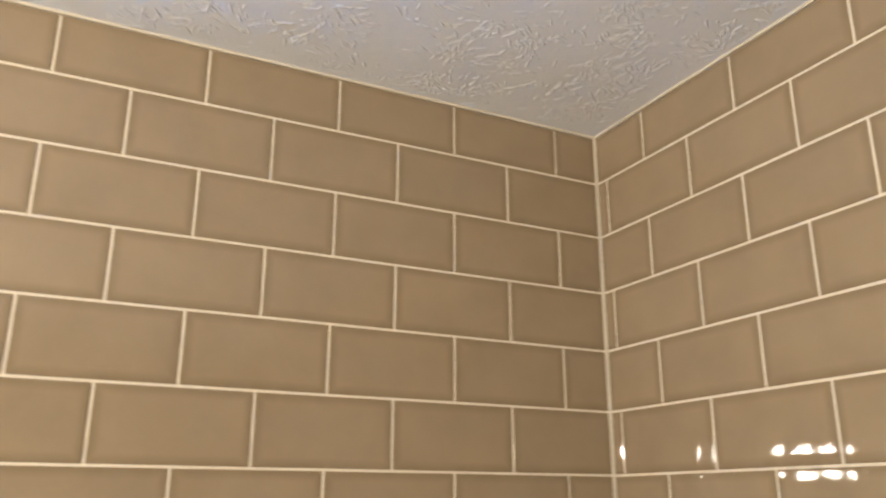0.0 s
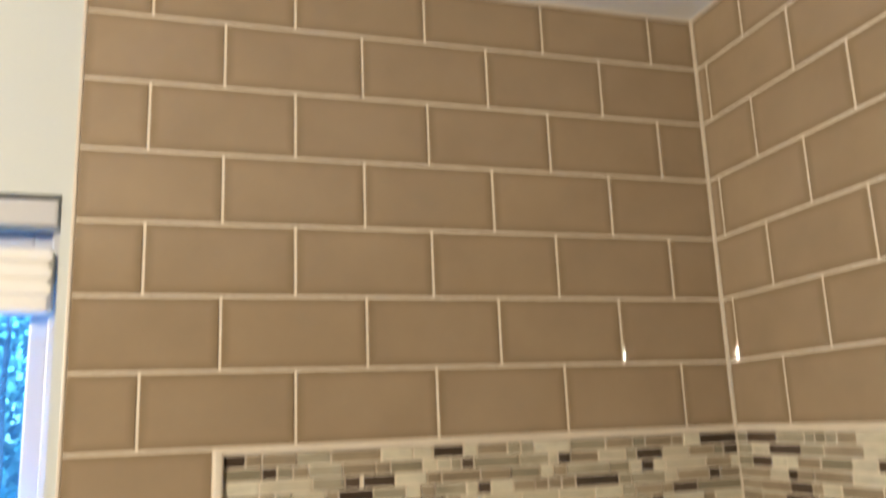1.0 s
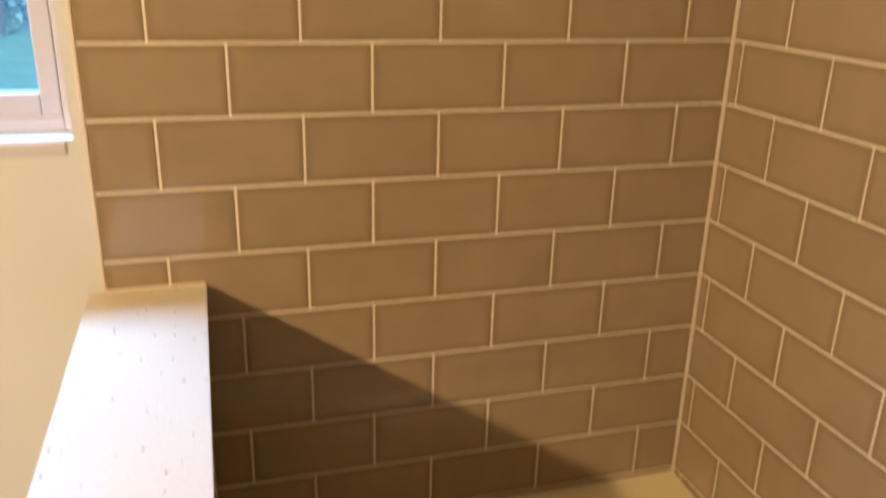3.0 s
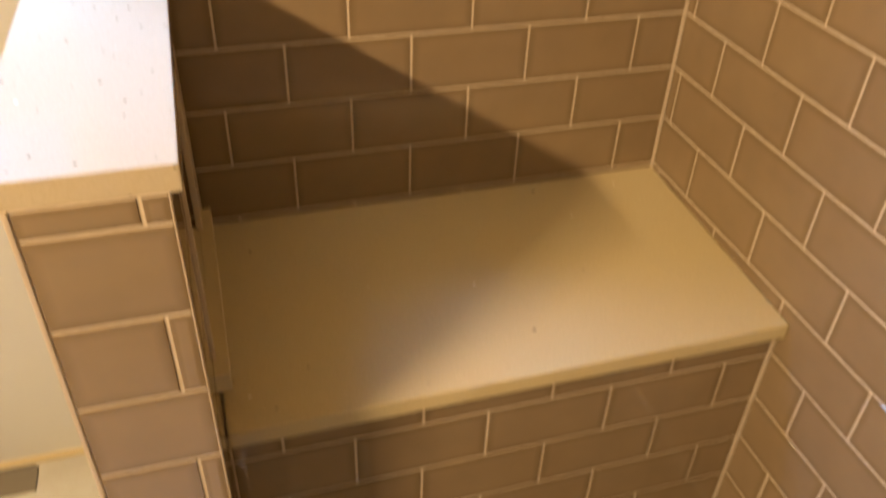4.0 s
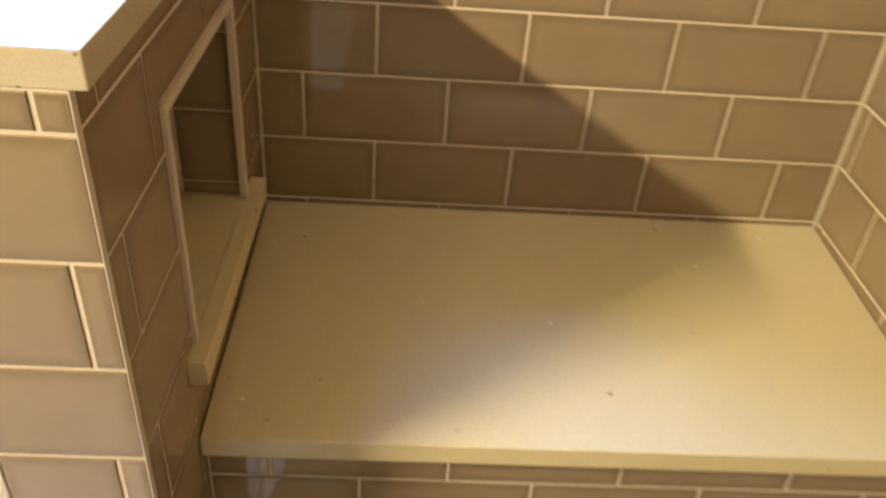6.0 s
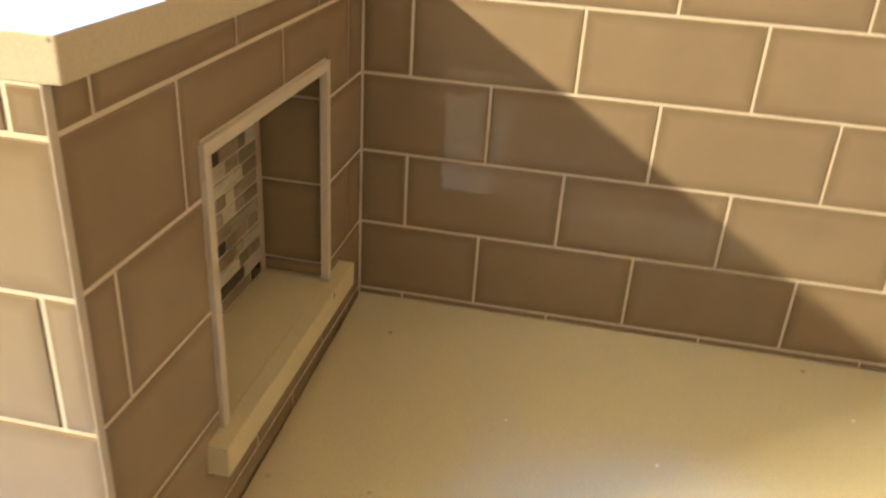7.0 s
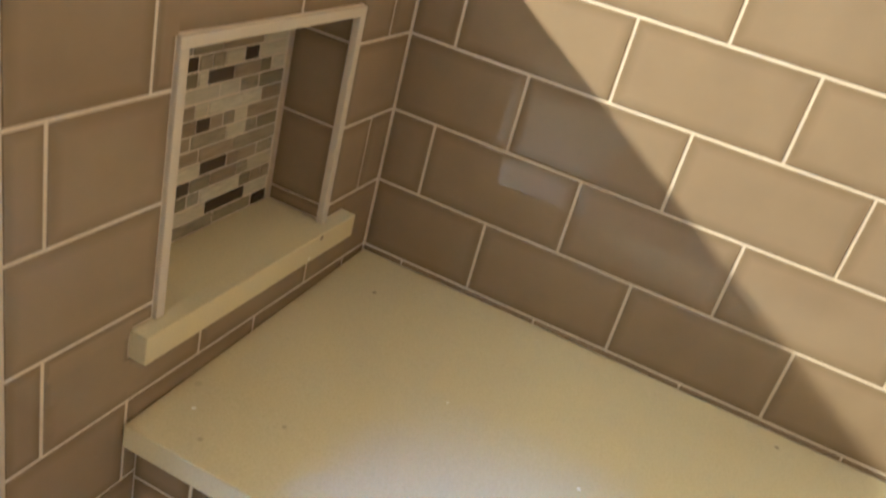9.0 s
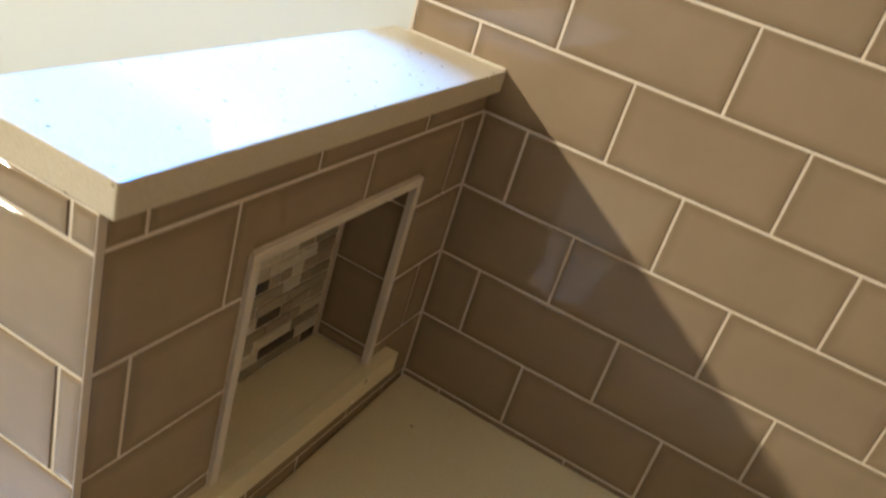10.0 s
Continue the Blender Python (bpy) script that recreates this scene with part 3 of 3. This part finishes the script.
# ---- tiles of the back wall ----
FB = Face((XT, 0, 0), (1, 0, 0), (0, 0, 1))              # u runs from the window to the corner
CA = 0.0883
LEN = -XT


def first(offset):
    u = LEN - offset
    while u - W > 0:
        u -= W
    return u


for r, z0, z1 in ROWS + LOW:
    off = CA + (0 if r % 2 else W / 2)
    if r <= 7:
        course("tile", wall_back, FB, 0, LEN, z0, z1, first(off), W, TILE)
    elif r < 20:
        start = 0 if r < 16 else XP - XT
        course("tile", wall_back, FB, start, LEN, z0, z1, first(off), W, TILE)
BAND = 0.184                                             # where the mosaic begins
course("tile", wall_back, FB, 0, BAND, Z7 - H, Z7, first(CA + W / 2), W, TILE)
course("tile", wall_back, FB, 0, BAND, Z9 + H, Z7 - H, first(CA), W, TILE, soft=0.002)
course("tile", wall_back, FB, 0, BAND - 0.004, Z9, Z9 + H, first(CA), W, TILE)
course("tile_strip", wall_back, FB, XP - XT, LEN, 0.4985, 0.508 - 0.0005, first(CA + W / 2), W, TILE, gap=0.0030, soft=0.0015)

# ---- tiles of the side wall ----
FS = Face((0, 0, 0), (0, -1, 0), (0, 0, 1))
EV = 0.0265
for r, z0, z1 in ROWS + LOW:
    off = EV if r % 2 == 0 else EV + W / 2
    course("tile", wall_side, FS, 0, DEPTH, z0, z1, off, W * 0.994, TILE)

# ---- mosaic band and rail ----
MZ0, MZ1, NR = Z9 + 0.0535, Z7 - 0.009, 9
RH = (MZ1 - MZ0) / NR
LENGTHS = (0.021, 0.021, 0.034, 0.046, 0.046, 0.058, 0.070)
# dark chips of the back band: start and length along the band, row by row from the top
DARK = {0: ((0.000, 0.028), (0.286, 0.045), (0.720, 0.066)), 1: ((0.049, 0.020), (0.327, 0.019), (0.477, 0.020), (0.607, 0.044), (0.761, 0.026)),
        2: ((0.160, 0.021), (0.185, 0.045), (0.615, 0.020)), 3: ((0.151, 0.048), (0.351, 0.019), (0.503, 0.071), (0.731, 0.019)),
        4: ((0.002, 0.027), (0.235, 0.069), (0.665, 0.043)), 5: ((0.101, 0.020), (0.451, 0.044), (0.627, 0.020)),
        6: ((0.185, 0.020), (0.335, 0.019)), 7: ((0.075, 0.071), (0.276, 0.043), (0.677, 0.069)),
        8: ((0.161, 0.020), (0.409, 0.070), (0.560, 0.042), (0.763, 0.018))}


def chip_row(rng, parent, face, u0, u1, v0, v1, dark, name="mosaic_chip"):
    """Fills a row with chips of mixed lengths round the given dark ones."""
    x = u0
    stops = [(u0 + a, l) for a, l in dark] + [(u1, 0)]
    for a, l in stops:
        while a - x > 0.006:
            w = min(rng.choice(LENGTHS), a - x)
            if 0 < a - x - w < 0.014:
                w = a - x
            mat = rng.choices((STONE_A, STONE_B, STONE_C), (4, 4, 4))[0]
            lay(name, parent, face, x, x + w, v0, v1, mat, gap=0.0026, t=0.005, soft=0.0016, wobble=0.0009)
            x += w
        if l:
            lay(name, parent, face, a, a + l, v0, v1, GLASSY, gap=0.0026, t=0.005, soft=0.0016, wobble=0.0004)
            x = a + l


rng = random.Random(21)
band_back = thing("mosaic_band", "linear mosaic band of cream, beige and dark brown chips", "mosaic band", "structure")
under("mortar", box("mortar", (XT + BAND + 0.012, -0.001, MZ0), (0, 0.004, MZ1), GROUT), band_back)
FM = Face((XT + BAND + 0.013, -0.003, 0), (1, 0, 0), (0, 0, 1))
for i in range(NR):
    chip_row(rng, band_back, FM, 0, -XT - BAND - 0.015, MZ1 - RH * (i + 1), MZ1 - RH * i, DARK[i])
band_side = thing("mosaic_band", "linear mosaic band of cream, beige and dark brown chips", "mosaic band", "structure")
under("mortar", box("mortar", (-0.001, -DEPTH, MZ0), (0.004, -0.004, MZ1), GROUT), band_side)
FN = Face((-0.003, -0.004, 0), (0, -1, 0), (0, 0, 1))


def random_dark(rng, u1, near=0.13, far=0.38):
    out, x = [], rng.uniform(0.0, 0.12)
    while x < u1 - 0.03:
        l = rng.choice((0.020, 0.044, 0.044, 0.068))
        out.append((x, l))
        x += l + rng.uniform(near, far)
    return out


for i in range(NR):
    chip_row(rng, band_side, FN, 0, 1.0, MZ1 - RH * (i + 1), MZ1 - RH * i, random_dark(rng, 1.0))
pencil = thing("pencil_trim", "cream stone pencil trim round the mosaic band", "trim", "structure")
under("trim_bar", box("trim_bar", (XT + BAND + 0.001, -0.007, MZ1 + 0.0008), (-0.0065, 0.002, Z7 - 0.0015), TRIM, 0.002), pencil)
under("trim_bar", box("trim_bar", (XT + BAND + 0.0005, -0.009, MZ0 - 0.001), (XT + BAND + 0.0125, 0.002, MZ1 + 0.0005), TRIM, 0.003), pencil)
under("trim_bar", box("trim_bar", (-0.0065, -DEPTH, MZ1 + 0.0008), (0.002, -0.0070, Z7 - 0.0015), TRIM, 0.002), pencil)

RAIL_PROFILE = [(0.000, 0.003), (0.008, 0.003), (0.0095, 0.006), (0.0095, 0.011), (0.007, 0.014), (0.0075, 0.019), (0.011, 0.024), (0.017, 0.029),
                (0.0215, 0.034), (0.023, 0.040), (0.0215, 0.046), (0.017, 0.0505), (0.010, 0.0525), (0.000, 0.053)]


def rail_piece(length, sink=0.0, material=None):
    """A length of moulding: u along it, its profile in n and v."""
    k = len(RAIL_PROFILE)
    verts = [(s * length, z, o) for s in (0, 1, 0, 1) for o, z in [(max(0.0, q - sink), w) for q, w in RAIL_PROFILE]]
    faces = [(i, k + i, k + i + 1, i + 1) for i in range(k - 1)] + [tuple(range(2 * k, 3 * k)), tuple(reversed(range(3 * k, 4 * k)))]
    bm = bmesh.new()
    vs = [bm.verts.new(v) for v in verts]
    for f in faces:
        bm.faces.new([vs[i] for i in f])
    me = from_bm("rail_piece", bm, material or RAIL)
    for poly in me.polygons:
        poly.use_smooth = len(poly.vertices) == 4
    return me


rail = thing("chair_rail", "taupe glazed chair rail moulding under the mosaic", "moulding", "structure")
ends = [XT + BAND - 0.004, -0.679, -0.4755, -0.272, -0.066, 0.0]
for a, b in zip(ends, ends[1:]):
    skip = 0.0 if a == ends[0] else 0.001
    under("rail_piece", rail_piece(b - a - 0.001 - skip), rail, matrix=Face((a + skip, 0, Z9), (1, 0, 0), (0, 0, 1)).m)
y = -0.023
for b in (-0.114, -0.316, -0.518, -0.720, -0.922, -1.124, -1.326, -DEPTH):
    under("rail_piece", rail_piece(y - b - 0.002), rail, matrix=Face((0, y - 0.001, Z9), (0, -1, 0), (0, 0, 1)).m)
    y = b
under("rail_grout", rail_piece(-ends[0] - 0.008, 0.0005, GROUT), rail, "cream joint grout", Face((ends[0] + 0.004, 0, Z9), (1, 0, 0), (0, 0, 1)).m)
under("rail_grout", rail_piece(DEPTH - 0.03, 0.0005, GROUT), rail, "cream joint grout", Face((0, -0.024, Z9), (0, -1, 0), (0, 0, 1)).m)
# rounded return at the rail's free end
bm = bmesh.new()
k = len(RAIL_PROFILE)
ringed = []
for s in range(9):
    a = s / 8 * math.pi / 2
    ringed.append([bm.verts.new((-o * math.sin(a) * 0.62, z, o * math.cos(a))) for o, z in RAIL_PROFILE])
for p, q in zip(ringed, ringed[1:]):
    for i in range(k - 1):
        bm.faces.new((p[i], p[i + 1], q[i + 1], q[i]))
bmesh.ops.remove_doubles(bm, verts=bm.verts, dist=1e-5)
under("rail_return", from_bm("rail_return", bm, RAIL, True), rail, matrix=Face((ends[0], 0, Z9), (1, 0, 0), (0, 0, 1)).m)
# ---- tiles of the half wall ----
FE = Face((XQ + 0.001, YE, 0), (1, 0, 0), (0, 0, 1))
WE = XP - XQ - 0.0003
for r, z0, z1 in LOW:
    if r < 15:
        continue
    z1 = min(z1, CAP_B)
    course("tile", half, FE, 0, WE, z0, z1, WE * 0.80 if r % 2 else 9, 9, TILE)
FH = Face((XP, YE + 0.0075, 0), (0, 1, 0), (0, 0, 1))
LH = -(YE + 0.0075)
HOLE = [(NY0 - YE - 0.0075, NY1 - YE - 0.0075, NZ0 - 0.005, NZ1), (-0.457 - YE - 0.0075, -0.085 - YE - 0.0075, NZ0 - 0.030, NZ0 + 0.001)]
for r, z0, z1 in LOW:
    if r < 15:
        continue
    z1 = min(z1, CAP_B)
    off = 0.553 if r % 2 else (0.256 if r == 18 else 0.455)
    u = LH - off
    course("tile", half, FH, 0, LH, z0, z1, u if u > 0 else u + W, W * 0.985, TILE, HOLE)
for r, z0, z1 in LOW:
    if 16 <= r <= 19:
        lo, hi = max(z0, NZ0), min(z1, NZ1 - 0.006)
        # the two cheeks of the niche
        lay("tile", half, Face((NB, NY1 - 0.003, 0), (1, 0, 0), (0, 0, 1)), 0, 0.078, lo, hi, TILE)
        lay("tile", half, Face((XP - 0.004, NY0 + 0.003, 0), (-1, 0, 0), (0, 0, 1)), 0, 0.078, lo, hi, TILE)
lay("tile", half, Face((NB, NY0 + TW, NZ1 - 0.003), (0, 1, 0), (1, 0, 0)), 0, NY1 - NY0 - 2 * TW, 0, 0.076, TILE)
nb = thing("niche_mosaic", "linear mosaic lining the back of the niche", "mosaic", "structure")
FNB = Face((NB, NY0 + 0.011, 0), (0, 1, 0), (0, 0, 1))
rows_n = 15
nh = (NZ1 - 0.010 - NZ0) / rows_n
# dark chips of the niche: start and length, row by row from the sill
NICHE_DARK = {0: ((0.246, 0.030),), 1: ((0.158, 0.071),), 3: ((0.098, 0.030),), 4: ((0.142, 0.046),), 7: ((0.129, 0.023),), 10: ((0.140, 0.043),),
              11: ((0.095, 0.029), (0.198, 0.026))}
for i in range(rows_n):
    chip_row(rng, nb, FNB, 0, NY1 - NY0 - 0.022, NZ0 + nh * i, NZ0 + nh * (i + 1), NICHE_DARK.get(i, ()))
under("mortar", box("mortar", (NB - 0.006, NY0 + 0.01, NZ0 - 0.001), (NB - 0.0015, NY1 - 0.01, NZ1 - 0.008), GROUT), nb)

# ---- tiles of the bench front ----
FF = Face((XP, YF, 0), (1, 0, 0), (0, 0, 1))
LF = -XP
DZ = -0.0059
for r, z0, z1 in LOW:
    if r < 20:
        continue
    z0, z1 = max(z0 + DZ, -0.008), min(z1 + DZ, 0.455)
    off = 0.0796 + (0 if r % 2 else W / 2)
    u = LF - off
    while u - W > 0:
        u -= W
    course("tile", bench, FF, 0, LF, z0, z1, u, W, TILE)

# ---- hexagons of the shower floor ----
HP = 0.0508
RADIUS = (HP - 0.0030) / math.sqrt(3)
HEXES = {}
rest_v, rest_f = [], []
for i in range(23):
    for j in range(8, 30):
        cx0, cy0 = 0.048 - i * HP * 0.866, 0.016 - HP * (j + 0.5 * (i % 2))
        poly = clip([(cx0 + RADIUS * math.cos(a * 1.0472), cy0 - RADIUS * math.sin(a * 1.0472)) for a in range(6)], (XP + 0.002, -DEPTH), (-0.003, YF - 0.002))
        if len(poly) < 3:
            continue
        mx, my = middle(poly)
        local = [(round(p[0] - mx, 4), round(p[1] - my, 4)) for p in poly][::-1]
        if max(math.hypot(*p) for p in local) < 0.006:
            continue
        v, f = flat_tile(local, 0.006, 0.0012)
        if my > -1.02:
            key = tuple(local)
            if key not in HEXES:
                HEXES[key] = mesh("hexagon_tile", v, f, HEX)
            under("hexagon_tile", HEXES[key], shower_floor, matrix=Matrix.Translation((mx, my, -0.0075)))
        else:
            b = len(rest_v)
            rest_v += [(p[0] + mx, p[1] + my, p[2] - 0.0075) for p in v]
            rest_f += [tuple(b + q for q in face) for face in f]
tagged(under("hexagon_tiles", mesh("hexagon_tiles", rest_v, rest_f, HEX), shower_floor), kind="stuff")

# ---- tiles of the room floor, laid on the diagonal ----
SIDE = 0.305
for i in range(-10, 11):
    for j in range(-10, 11):
        c = (-1.24 + (i - j) * SIDE * 0.7071, -0.13 + (i + j) * SIDE * 0.7071)
        d = (SIDE - 0.0025) * 0.7071
        poly = clip([(c[0] + d, c[1]), (c[0], c[1] + d), (c[0] - d, c[1]), (c[0], c[1] - d)], (ROOM_X + 0.002, ROOM_Y + 0.002), (XQ - 0.006, 0.003))
        if len(poly) < 3:
            continue
        mx, my = middle(poly)
        local = [(p[0] - mx, p[1] - my) for p in poly]
        v, f = flat_tile(local, 0.006, 0.001)
        under("floor_tile", mesh("floor_tile", v, f, FLOOR), floor_room, matrix=Matrix.Translation((mx, my, -0.001)))
